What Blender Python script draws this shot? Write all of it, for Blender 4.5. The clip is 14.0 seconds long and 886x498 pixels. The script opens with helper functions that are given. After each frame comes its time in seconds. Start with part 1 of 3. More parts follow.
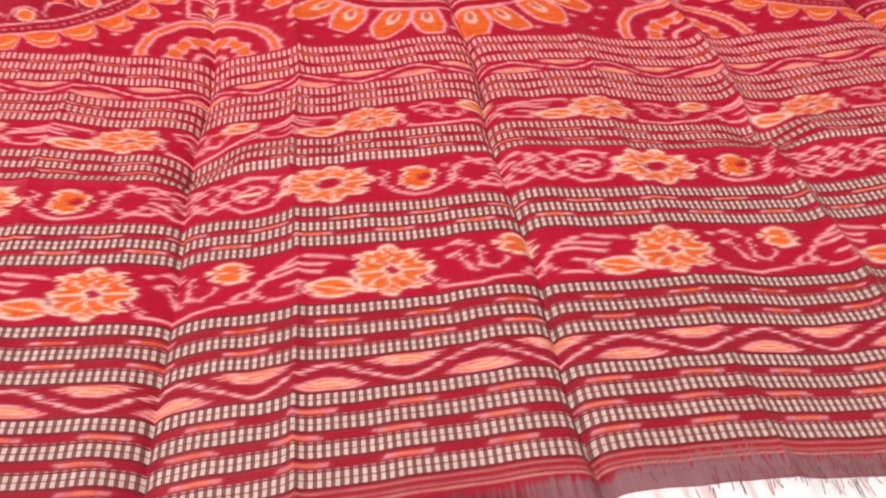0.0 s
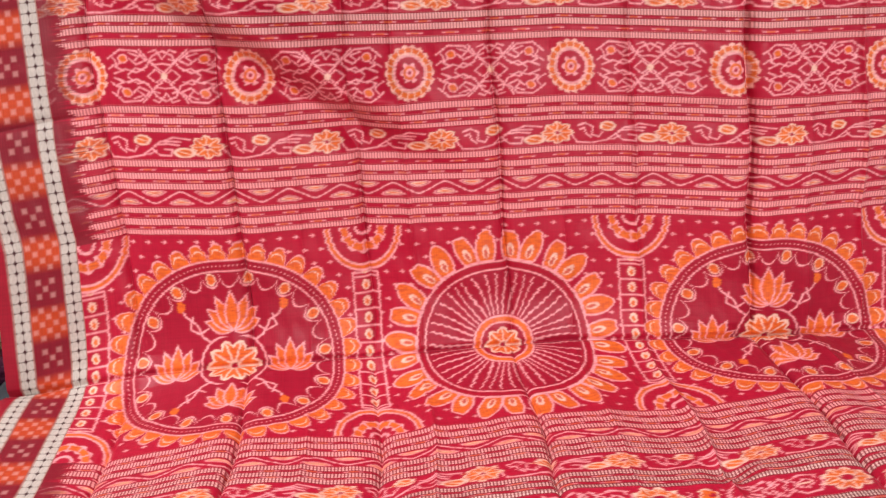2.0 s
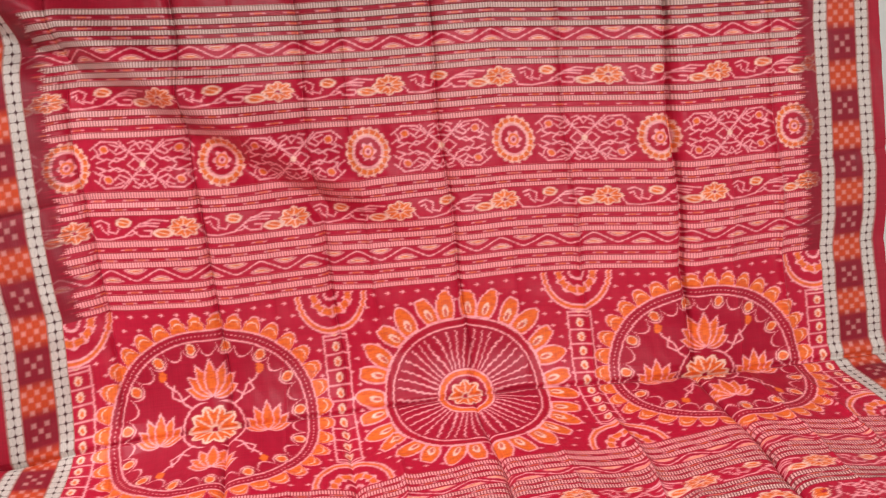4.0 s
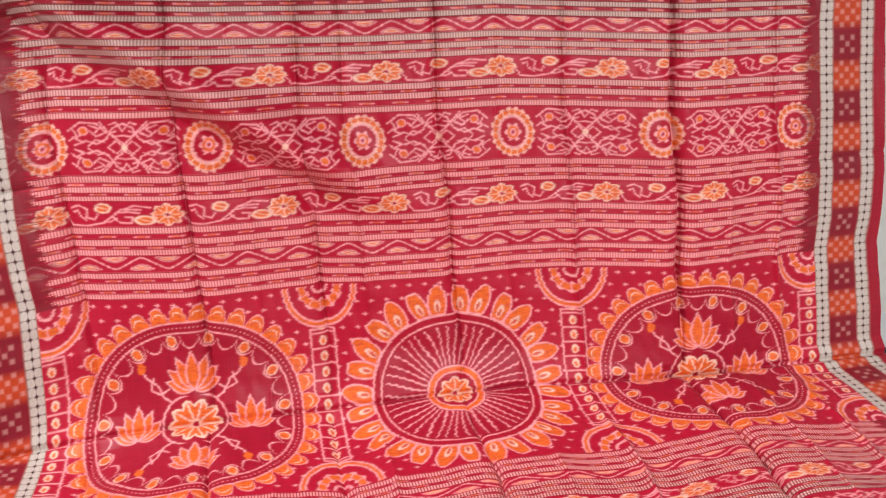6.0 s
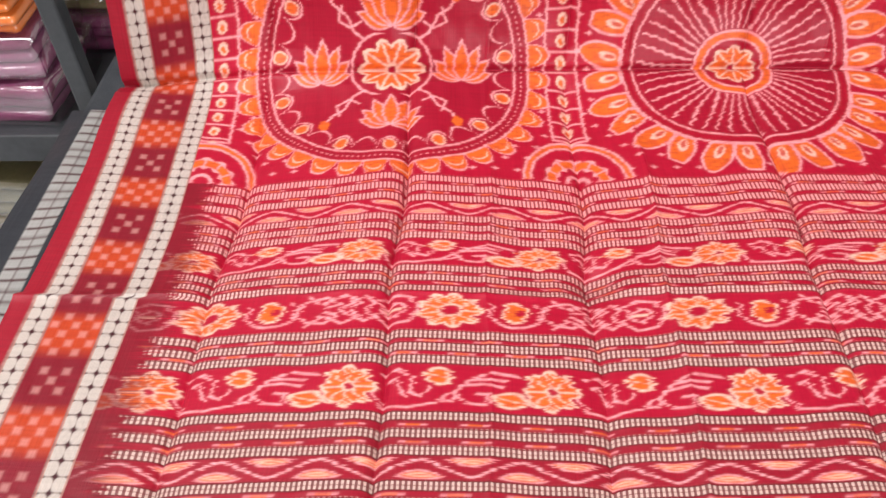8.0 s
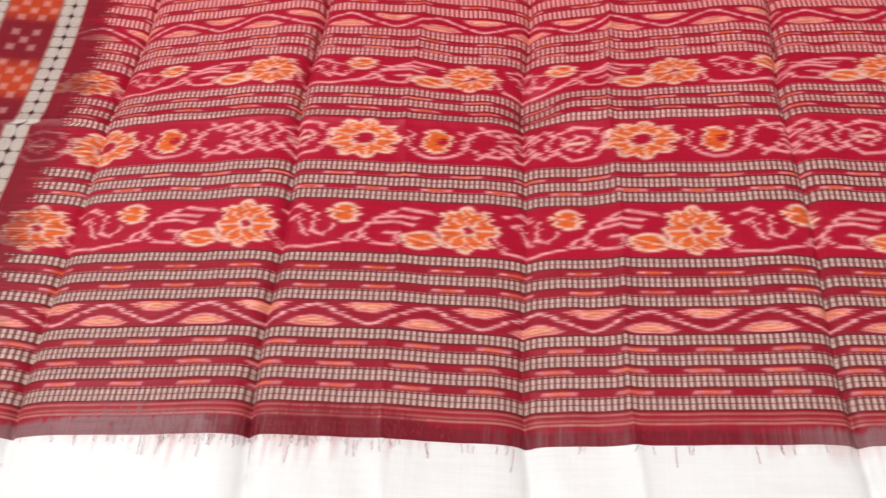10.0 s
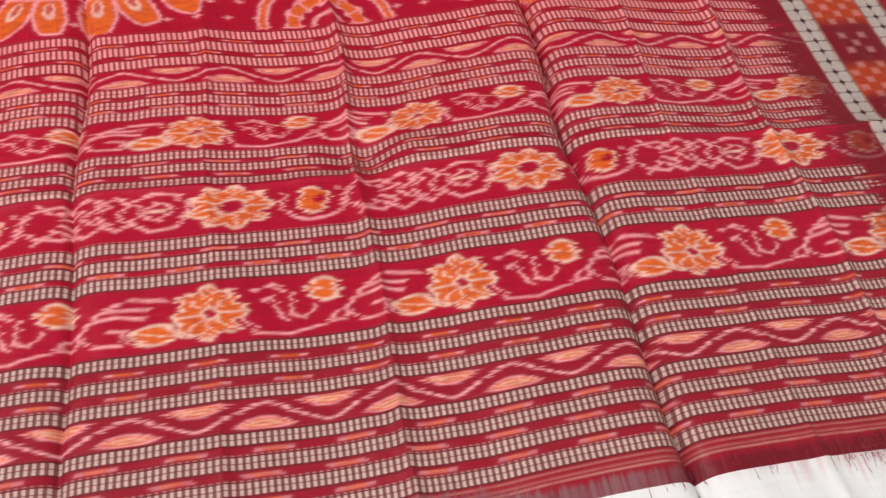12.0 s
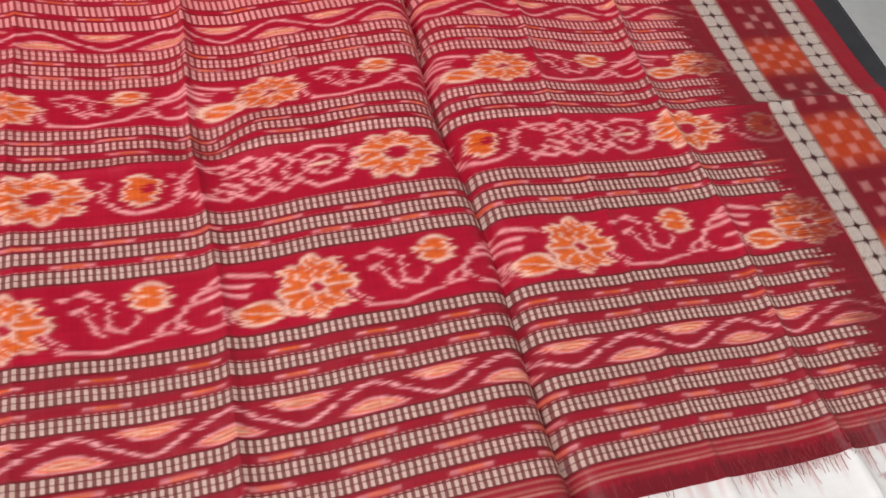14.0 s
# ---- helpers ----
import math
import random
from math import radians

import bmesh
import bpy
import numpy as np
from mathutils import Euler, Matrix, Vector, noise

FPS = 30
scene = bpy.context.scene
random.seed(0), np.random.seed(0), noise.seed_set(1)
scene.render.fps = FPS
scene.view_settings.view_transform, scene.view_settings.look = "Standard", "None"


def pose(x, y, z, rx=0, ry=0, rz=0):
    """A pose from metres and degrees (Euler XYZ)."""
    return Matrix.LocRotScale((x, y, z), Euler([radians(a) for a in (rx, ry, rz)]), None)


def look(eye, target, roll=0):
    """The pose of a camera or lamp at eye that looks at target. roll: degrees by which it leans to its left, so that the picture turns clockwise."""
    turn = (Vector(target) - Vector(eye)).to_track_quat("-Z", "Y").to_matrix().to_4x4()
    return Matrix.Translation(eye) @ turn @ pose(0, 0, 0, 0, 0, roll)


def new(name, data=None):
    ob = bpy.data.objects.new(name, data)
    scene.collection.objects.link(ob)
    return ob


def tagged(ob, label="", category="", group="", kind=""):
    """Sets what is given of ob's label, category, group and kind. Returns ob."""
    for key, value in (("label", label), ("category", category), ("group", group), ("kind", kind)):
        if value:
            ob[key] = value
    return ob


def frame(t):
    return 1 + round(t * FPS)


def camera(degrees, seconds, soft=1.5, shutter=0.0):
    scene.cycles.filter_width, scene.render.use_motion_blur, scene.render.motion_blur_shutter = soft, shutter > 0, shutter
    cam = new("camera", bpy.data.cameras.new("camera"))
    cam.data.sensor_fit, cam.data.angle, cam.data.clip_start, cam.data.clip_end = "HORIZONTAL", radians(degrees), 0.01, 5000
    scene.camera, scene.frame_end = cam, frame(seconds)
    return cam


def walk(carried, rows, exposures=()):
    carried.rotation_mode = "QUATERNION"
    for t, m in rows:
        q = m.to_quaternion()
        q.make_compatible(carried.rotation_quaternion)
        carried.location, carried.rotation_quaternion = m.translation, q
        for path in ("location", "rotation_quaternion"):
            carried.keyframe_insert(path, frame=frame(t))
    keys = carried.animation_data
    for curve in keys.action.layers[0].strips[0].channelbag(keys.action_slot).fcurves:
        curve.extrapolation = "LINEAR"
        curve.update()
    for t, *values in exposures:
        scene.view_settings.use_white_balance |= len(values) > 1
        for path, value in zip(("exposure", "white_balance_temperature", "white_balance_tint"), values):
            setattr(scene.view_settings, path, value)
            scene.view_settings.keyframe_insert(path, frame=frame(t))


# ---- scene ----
cam = camera(54.5, 14.0, soft=1.35, shutter=0.15)
PATH = [
    (0, (-0.069, -0.657, 0.279), (0.13, 0.827, -1.048), 1.8),
    (0.5, (-0.047, -0.703, 0.33), (0.048, 0.995, -0.722), 0.3),
    (1, (-0.068, -0.752, 0.421), (-0.003, 1.001, -0.539), -1.0),
    (1.5, (-0.079, -0.833, 0.478), (-0.066, 0.982, -0.361), -3.7),
    (2, (-0.107, -0.919, 0.505), (-0.038, 0.943, -0.222), -3.6),
    (2.5, (-0.108, -0.983, 0.515), (-0.017, 0.908, -0.131), -4.7),
    (3, (-0.1, -1.001, 0.522), (0.038, 0.895, -0.102), -4.7),
    (3.2, (-0.101, -1.002, 0.528), (0.047, 0.899, -0.074), -5.2),
    (5.3, (-0.13, -0.98, 0.553), (0.094, 0.9, -0.091), -3.6),
    (5.5, (-0.145, -0.967, 0.559), (0.092, 0.904, -0.105), -2.9),
    (6, (-0.141, -0.954, 0.562), (0.108, 0.91, -0.121), -3.1),
    (6.5, (-0.146, -0.947, 0.543), (0.112, 0.895, -0.194), -3.3),
    (7, (-0.135, -0.891, 0.513), (-0.032, 0.892, -0.386), -1.7),
    (7.5, (-0.214, -0.774, 0.487), (-0.227, 0.85, -0.679), -1.2),
    (7.7, (-0.231, -0.73, 0.486), (-0.297, 0.802, -0.798), -2.1),
    (9.8, (-0.196, -0.656, 0.45), (-0.391, 0.399, -1.238), -6.9),
    (10, (-0.154, -0.649, 0.443), (-0.347, 0.396, -1.251), -7.7),
    (10.5, (-0.055, -0.65, 0.437), (-0.165, 0.419, -1.25), -5.7),
    (11, (0.021, -0.638, 0.426), (0.048, 0.442, -1.256), -1.4),
    (11.5, (0.08, -0.625, 0.411), (0.287, 0.478, -1.244), 4.4),
    (12, (0.143, -0.6, 0.395), (0.427, 0.506, -1.246), 5.1),
    (12.5, (0.188, -0.608, 0.371), (0.524, 0.481, -1.272), 6.9),
    (13, (0.217, -0.627, 0.343), (0.618, 0.425, -1.31), 9.6),
    (13.5, (0.212, -0.604, 0.346), (0.676, 0.425, -1.306), 12.4),
    (14, (0.178, -0.564, 0.347), (0.668, 0.468, -1.295), 13.5),
]
walk(cam, [(t, look(eye, target, roll)) for t, eye, target, roll in PATH],
     [(0, -0.08), (0.5, 0.24), (1.0, 0.1), (1.5, 0.05), (5.5, 0.0), (6.5, 0.05), (7.7, 0.1), (9.8, -0.36), (10.5, -0.42), (11, -0.32), (12, -0.33), (13, -0.42), (13.5, -0.55), (14, -0.33)])

# ---- light ----
world = bpy.data.worlds.new("world")
scene.world = world
world.use_nodes = True
world.node_tree.nodes["Background"].inputs[0].default_value = (0.9, 0.95, 1.0, 1)
world.node_tree.nodes["Background"].inputs[1].default_value = 0.05


def area_lamp(name, eye, target, sx, sy, watts, colour):
    data = bpy.data.lights.new(name, "AREA")
    data.shape, data.size, data.size_y, data.energy, data.color = "RECTANGLE", sx, sy, watts, colour
    ob = new(name, data)
    ob.matrix_world = look(eye, target)
    return ob


# assumed overhead source, never in view; placed left to grade the cloth's brightness
area_lamp("overhead_lamp", (-1.20, -0.35, 1.80), (-0.30, -0.30, 0), 0.25, 1.3, 44, (0.985, 0.985, 1.0))
# added fill for the upright cloth, from the front right; no window there
area_lamp("front_fill_lamp", (0.55, -2.4, 1.0), (0.1, 0, 0.22), 1.0, 1.1, 45, (0.97, 0.98, 1.0))

# ---- materials ----


def material(name):
    m = bpy.data.materials.new(name)
    m.use_nodes = True
    return m, m.node_tree.nodes, m.node_tree.links, m.node_tree.nodes["Principled BSDF"]


def mixed(name, c1, c2, scale, rough=0.6, metal=0.0, bump=0.15, detail=6, stretch=(1, 1, 1), coat=0.0):
    """A plain surface with stains and grain at two scales."""
    m, n, l, b = material(name)
    tc, mp = n.new("ShaderNodeTexCoord"), n.new("ShaderNodeMapping")
    mp.inputs["Scale"].default_value = stretch
    l.new(tc.outputs["Object"], mp.inputs["Vector"])
    na, nb = n.new("ShaderNodeTexNoise"), n.new("ShaderNodeTexNoise")
    na.inputs["Scale"].default_value, na.inputs["Detail"].default_value = scale, detail
    nb.inputs["Scale"].default_value = scale * 14
    l.new(mp.outputs[0], na.inputs["Vector"])
    l.new(mp.outputs[0], nb.inputs["Vector"])
    add = n.new("ShaderNodeMath")
    add.operation = "MULTIPLY_ADD"
    l.new(nb.outputs["Fac"], add.inputs[0])
    add.inputs[1].default_value = 0.35
    l.new(na.outputs["Fac"], add.inputs[2])
    ramp = n.new("ShaderNodeValToRGB")
    ramp.color_ramp.elements[0].position, ramp.color_ramp.elements[1].position = 0.45, 0.9
    ramp.color_ramp.elements[0].color, ramp.color_ramp.elements[1].color = (*c1, 1), (*c2, 1)
    l.new(add.outputs[0], ramp.inputs[0])
    l.new(ramp.outputs[0], b.inputs["Base Color"])
    bp = n.new("ShaderNodeBump")
    bp.inputs["Strength"].default_value, bp.inputs["Distance"].default_value = bump, 0.002
    l.new(nb.outputs["Fac"], bp.inputs["Height"])
    l.new(bp.outputs[0], b.inputs["Normal"])
    b.inputs["Roughness"].default_value, b.inputs["Metallic"].default_value = rough, metal
    b.inputs["Coat Weight"].default_value = coat
    return m


def math_node(n, l, op, a, b=None, c=None):
    k = n.new("ShaderNodeMath")
    k.operation = op
    for i, v in enumerate((a, b, c)):
        if v is None:
            continue
        if isinstance(v, (int, float)):
            k.inputs[i].default_value = v
        else:
            l.new(v, k.inputs[i])
    return k.outputs[0]


def woven(name, rough=0.42, sheen=0.0, uneven=0.32):
    """Silk cotton: the dyed colour of the threads is an attribute of the cloth; ladders of fine cells come where the ladder attribute says so."""
    m, n, l, b = material(name)
    col = n.new("ShaderNodeAttribute")
    col.attribute_name = "dye"
    lad = n.new("ShaderNodeAttribute")
    lad.attribute_name = "ladder"
    flat = n.new("ShaderNodeAttribute")
    flat.attribute_name = "flat"
    sep = n.new("ShaderNodeSeparateXYZ")
    l.new(flat.outputs["Vector"], sep.inputs[0])
    u, v, row = sep.outputs[0], sep.outputs[1], sep.outputs[2]
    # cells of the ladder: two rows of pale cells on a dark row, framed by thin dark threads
    # pale rises mid-panel, where exposure bloom is painted into the ladder colours
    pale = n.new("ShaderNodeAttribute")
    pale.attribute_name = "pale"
    wob = n.new("ShaderNodeTexNoise")
    wob.inputs["Scale"].default_value = 60
    l.new(flat.outputs["Vector"], wob.inputs["Vector"])
    uu = math_node(n, l, "MULTIPLY_ADD", wob.outputs["Fac"], 0.0012, u)
    s = math_node(n, l, "SINE", math_node(n, l, "MULTIPLY", uu, 2 * math.pi / 0.0034))
    # the painted bloom also fills the cells out
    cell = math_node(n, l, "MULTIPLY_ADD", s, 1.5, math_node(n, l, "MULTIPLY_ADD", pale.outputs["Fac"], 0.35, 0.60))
    cell.node.use_clamp = True
    # on the upright part the gaps between the cells are nearly filled
    high = math_node(n, l, "MULTIPLY_ADD", v, 12.0, -0.9)
    high.node.use_clamp = True
    cell = math_node(n, l, "MAXIMUM", cell, math_node(n, l, "MULTIPLY_ADD", high, 0.34, 0.16))
    # a thin dark thread parts each row, but for the rows nearest the medallions
    tall = math_node(n, l, "GREATER_THAN", v, -0.19)
    mid = math_node(n, l, "ABSOLUTE", math_node(n, l, "SUBTRACT", row, 0.5))
    split = math_node(n, l, "MULTIPLY_ADD", mid, 13.0, 0.08)
    split.node.use_clamp = True
    split = math_node(n, l, "MAXIMUM", split, tall)
    rim = math_node(n, l, "MULTIPLY_ADD", mid, -22.0, 10.6)
    rim.node.use_clamp = True
    cream = math_node(n, l, "MULTIPLY", math_node(n, l, "MULTIPLY", cell, split), rim)
    patch = n.new("ShaderNodeTexNoise")
    patch.inputs["Scale"].default_value = 26
    l.new(flat.outputs["Vector"], patch.inputs["Vector"])
    cream = math_node(n, l, "MULTIPLY", cream, math_node(n, l, "MULTIPLY_ADD", patch.outputs["Fac"], 0.4, 0.8))
    cream.node.use_clamp = True

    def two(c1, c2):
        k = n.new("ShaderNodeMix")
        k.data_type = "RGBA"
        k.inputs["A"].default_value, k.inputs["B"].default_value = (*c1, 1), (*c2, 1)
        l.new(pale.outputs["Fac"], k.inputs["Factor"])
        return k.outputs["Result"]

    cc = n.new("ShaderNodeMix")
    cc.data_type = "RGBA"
    # bloom put into the colour: redder gaps and pinker cells as pale rises
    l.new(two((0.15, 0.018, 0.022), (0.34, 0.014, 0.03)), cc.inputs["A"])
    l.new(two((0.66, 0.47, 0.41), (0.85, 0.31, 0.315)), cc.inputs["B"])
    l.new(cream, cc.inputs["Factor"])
    mx = n.new("ShaderNodeMix")
    mx.data_type = "RGBA"
    l.new(lad.outputs["Fac"], mx.inputs["Factor"])
    l.new(col.outputs["Color"], mx.inputs["A"])
    l.new(cc.outputs["Result"], mx.inputs["B"])
    # uneven dye along the threads
    mp = n.new("ShaderNodeMapping")
    mp.inputs["Scale"].default_value = (18, 420, 1)
    l.new(flat.outputs["Vector"], mp.inputs["Vector"])
    th = n.new("ShaderNodeTexNoise")
    th.inputs["Scale"].default_value, th.inputs["Detail"].default_value = 1.0, 3
    l.new(mp.outputs[0], th.inputs["Vector"])
    mp2 = n.new("ShaderNodeMapping")
    mp2.inputs["Scale"].default_value = (700, 9, 1)
    l.new(flat.outputs["Vector"], mp2.inputs["Vector"])
    th2 = n.new("ShaderNodeTexNoise")
    l.new(mp2.outputs[0], th2.inputs["Vector"])
    th2.inputs["Scale"].default_value = 1.0
    tone = math_node(n, l, "MULTIPLY_ADD", math_node(n, l, "ADD", th.outputs["Fac"], th2.outputs["Fac"]), uneven, 1.01 - uneven)
    hs = n.new("ShaderNodeHueSaturation")
    l.new(tone, hs.inputs["Value"])
    l.new(mx.outputs["Result"], hs.inputs["Color"])
    l.new(hs.outputs[0], b.inputs["Base Color"])
    bp = n.new("ShaderNodeBump")
    bp.inputs["Strength"].default_value, bp.inputs["Distance"].default_value = 0.25, 0.0006
    l.new(math_node(n, l, "ADD", th.outputs["Fac"], th2.outputs["Fac"]), bp.inputs["Height"])
    wr = n.new("ShaderNodeTexNoise")
    wr.inputs["Scale"].default_value, wr.inputs["Detail"].default_value = 34, 3
    l.new(flat.outputs["Vector"], wr.inputs["Vector"])
    bp2 = n.new("ShaderNodeBump")
    bp2.inputs["Strength"].default_value, bp2.inputs["Distance"].default_value = 0.3, 0.004
    l.new(wr.outputs["Fac"], bp2.inputs["Height"])
    l.new(bp.outputs[0], bp2.inputs["Normal"])
    l.new(bp2.outputs[0], b.inputs["Normal"])
    b.inputs["Roughness"].default_value = rough
    b.inputs["Sheen Weight"].default_value, b.inputs["Sheen Roughness"].default_value = sheen, 0.4
    b.inputs["Sheen Tint"].default_value = (1.0, 0.5, 0.5, 1)
    b.inputs["Specular IOR Level"].default_value = 0.20
    return m


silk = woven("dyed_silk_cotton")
ivory_silk = woven("ivory_silk_cotton", uneven=0.07)
thread_red = mixed("red_thread", (0.2, 0.015, 0.02), (0.34, 0.03, 0.04), 40)
thread_dark = mixed("dark_thread", (0.02, 0.01, 0.012), (0.06, 0.02, 0.025), 40)
sheet_white = mixed("white_cotton_sheet", (0.66, 0.68, 0.71), (0.82, 0.83, 0.85), 3.0, rough=0.85)
wall_paint = mixed("cream_wall_paint", (0.66, 0.64, 0.6), (0.76, 0.74, 0.7), 1.5, rough=0.8, bump=0.05)
board_wood = mixed("plain_plywood", (0.28, 0.2, 0.13), (0.38, 0.28, 0.18), 4, stretch=(1, 8, 1))
dark_metal = mixed("dark_grey_painted_steel", (0.03, 0.032, 0.036), (0.06, 0.062, 0.068), 8, rough=0.45)
dark_cloth = mixed("charcoal_cotton", (0.018, 0.02, 0.025), (0.04, 0.044, 0.052), 30, rough=0.85)


def cellophane(name, c1, c2):
    return mixed(name, c1, c2, 9, rough=0.16, bump=0.8, coat=0.8)


def part(name, mesh, parent, label=""):
    ob = new(name, mesh)
    ob.parent = parent
    if label:
        ob["label"] = label
    return ob


def build(bm, name, mat, smooth=False):
    me = bpy.data.meshes.new(name)
    bm.to_mesh(me)
    bm.free()
    me.materials.append(mat)
    if smooth:
        me.shade_smooth()
    return me


def box(bm, x0, x1, y0, y1, z0, z1, bevel=0.0):
    r = bmesh.ops.create_cube(bm, size=1.0, matrix=Matrix.Translation(((x0 + x1) / 2, (y0 + y1) / 2, (z0 + z1) / 2)) @ Matrix.Diagonal((x1 - x0, y1 - y0, z1 - z0, 1)))
    if bevel:
        edges = {e for v in r["verts"] for e in v.link_edges}
        bmesh.ops.bevel(bm, geom=list(edges), offset=bevel, segments=2, affect="EDGES", profile=0.5)
    return bm


# ---- the sari: shape ----
LEAN_BACK = radians(5.0)
TOP = 0.60          # height at which the cloth turns over the board
END = -0.492        # where the red end panel stops and the white body begins
rng = np.random.default_rng(7)


def base_curve(half):
    """Arc length to (y, z) and slope angle of the cloth: the table, the crease (bent over 2 * half metres), the upright and the turn over the top."""
    v = np.linspace(-1.3, 0.86, 8641)
    up = math.pi / 2 - LEAN_BACK
    ang = up * np.clip((v + half) / (2 * half), 0, 1)
    ang = ang + (math.radians(178) - up) * np.clip((v - TOP) / 0.06, 0, 1)
    dv = v[1] - v[0]
    y, z = np.cumsum(np.cos(ang)) * dv, np.cumsum(np.sin(ang)) * dv
    return v, y - y[0] - 1.3, z - z[0], ang


SHARP, SOFT = base_curve(0.004), base_curve(0.075)


def smooth_noise(u, v, fu, fv, seed):
    """A cheap smooth wave field: six sines of nearby directions."""
    r = np.random.default_rng(seed)
    out = np.zeros(np.broadcast(u, v).shape)
    for _ in range(6):
        a, b, p = r.normal(fu, fu * 0.45), r.normal(0, fv), r.uniform(0, 6.28)
        out += np.sin(6.2832 * (a * u + b * v) + p)
    return out / 6


# press folds that run along the length of the cloth: place across, height of the kink, depth and width of its sharp groove
FOLDS = ((-0.600, 0.000, 0.0000, 0.004), (-0.452, -0.005, -0.0040, 0.0035), (-0.312, 0.006, -0.0062, 0.0035), (-0.240, 0.001, 0.0010, 0.003), (-0.163, -0.004, -0.0042, 0.004),
         (-0.106, -0.001, 0.0022, 0.003), (0.006, 0.005, -0.0050, 0.003), (0.080, 0.002, 0.0010, 0.003), (0.168, -0.005, 0.0050, 0.005), (0.304, 0.006, -0.0095, 0.0042),
         (0.372, 0.000, 0.0014, 0.003), (0.442, -0.007, 0.0040, 0.004), (0.600, -0.010, 0.0, 0.004))


def relief(u, v):
    """How far the cloth stands off its base, in metres."""
    u, v = np.broadcast_arrays(u, v)
    sway = 0.005 * np.sin(9 * v + 1.0) + 0.0022 * np.sin(31 * v)
    us = u - sway
    strong = 1.3 * np.where(v < 0, 0.8 + 0.5 * np.exp(-((v + 0.2) / 0.09) ** 2) + 0.35 * np.clip((-v - 0.38) / 0.1, 0, 1), 1.05 + 0.5 * np.clip((v - 0.06) / 0.1, 0, 1))
    h = np.interp(us, [f[0] for f in FOLDS], [f[1] for f in FOLDS]) * strong
    for c, a, g, w in FOLDS:
        h += g * strong * np.exp(-np.abs(us - c) / w)
        h += 0.25 * g * strong * np.exp(-((us - c) / (4 * w)) ** 2)
    for c, a in ((-0.279, 0.0022), (0.285, -0.003), (-0.56, 0.002)):
        h += a * np.exp(-np.abs(v - c + 0.004 * np.sin(17 * u)) / 0.005)
    # dimples and puckers where the press folds cross
    for cu, cv, a in ((-0.163, -0.262, -0.009), (0.168, -0.262, -0.010), (0.195, -0.268, 0.006), (0.304, -0.272, -0.004), (-0.135, -0.268, 0.005),
                      (-0.165, 0.262, -0.006), (0.165, 0.27, -0.005), (-0.18, 0.30, 0.005), (0.02, 0.275, -0.004)):
        h += a * np.exp(-((u - cu) / 0.018) ** 2 - ((v - cv) / 0.02) ** 2)
    h += 0.0024 * smooth_noise(u, v, 5.0, 1.6, 3) + 0.0013 * smooth_noise(u, v, 14.0, 4.0, 5) + 0.0005 * smooth_noise(u, v, 34.0, 11.0, 6)
    # short puckers across the upright part
    h += np.where(v > 0, 1, 0) * 0.0012 * smooth_noise(v + 0.12 * u, u, 16.0, 3.0, 8)
    # the drape that sags from the upper corner of the upright part
    t = (u + 0.47) * 0.62 + (v - 0.47)
    h += np.clip((v - 0.2) / 0.1, 0, 1) * np.clip((0.02 - u) / 0.16, 0, 1) * (0.040 * np.exp(-((t - 0.04) / 0.035) ** 2) - 0.024 * np.exp(-((t + 0.015) / 0.026) ** 2))
    # soft swell beside the crease
    h += 0.006 * np.exp(-((v + 0.05) / 0.05) ** 2) * (0.5 + 0.5 * np.sin(20 * u + 1.2)) * (v < 0)
    h *= np.clip(np.abs(v) / 0.02, 0.12, 1)
    h = np.maximum(h, -0.026) + 0.002 - 0.008 * np.exp(-np.abs(v) / 0.0024)
    return h


def surface(u, v):
    w = np.clip((0.32 - u) / 0.24, 0, 1) * np.clip((0.58 + u) / 0.14, 0, 1) * 0.75
    y, z, a = [np.interp(v, SHARP[0], SHARP[i]) * (1 - w) + np.interp(v, SOFT[0], SOFT[i]) * w for i in (1, 2, 3)]
    h = relief(u, v)
    # the upright part is drawn in a little towards the top
    draw = 1 - 0.045 * np.clip(v / 0.16, 0, 1) - 0.022 * np.clip((v - 0.26) / 0.2, 0, 1)
    # a small sideways step of the borders at the cross fold
    step = np.sign(u) * 0.006 * np.clip((np.abs(u) - 0.465) / 0.025, 0, 1) * np.clip((-0.2785 - v) / 0.0022, 0, 1)
    # towards the end the weft runs slightly askew
    y = y + np.clip(-0.28 - v, 0, 0.3) * 0.11 * u
    # the cloth does not hang quite square: pulled up at one side, pushed along the table on the other
    pull_low = np.interp(u, (-0.5, -0.2, 0.1, 0.35, 0.5), (0.008, 0.011, 0.010, 0.002, -0.003))
    pull_mid = np.interp(u, (-0.33, 0.0, 0.33), (0.0, -0.008, -0.013))
    pull_top = np.interp(u, (-0.47, -0.27, -0.08, 0.09, 0.27, 0.47), (-0.012, -0.008, -0.009, -0.006, -0.003, 0.006))
    low, top = np.clip(-v / 0.2, 0, 1), np.clip(v / 0.2, 0, 1)
    shift = pull_low * low + pull_mid * (1 - low - top) + pull_top * top
    lift = np.clip(v / 0.27, 0, 1.15) * np.interp(u, (-0.6, -0.47, -0.27, -0.08, 0.09, 0.27, 0.47, 0.6), (0.025, 0.020, 0.008, 0.001, -0.002, -0.006, -0.011, -0.014))
    y = y + np.interp(v, (-0.36, -0.30, -0.24, -0.15, 0.0), (0.0, 0.008, 0.005, 0.003, 0.0)) * (1 + 1.5 * u)
    return u * draw + step + shift, y - np.sin(a) * h, z + lift + np.cos(a) * h


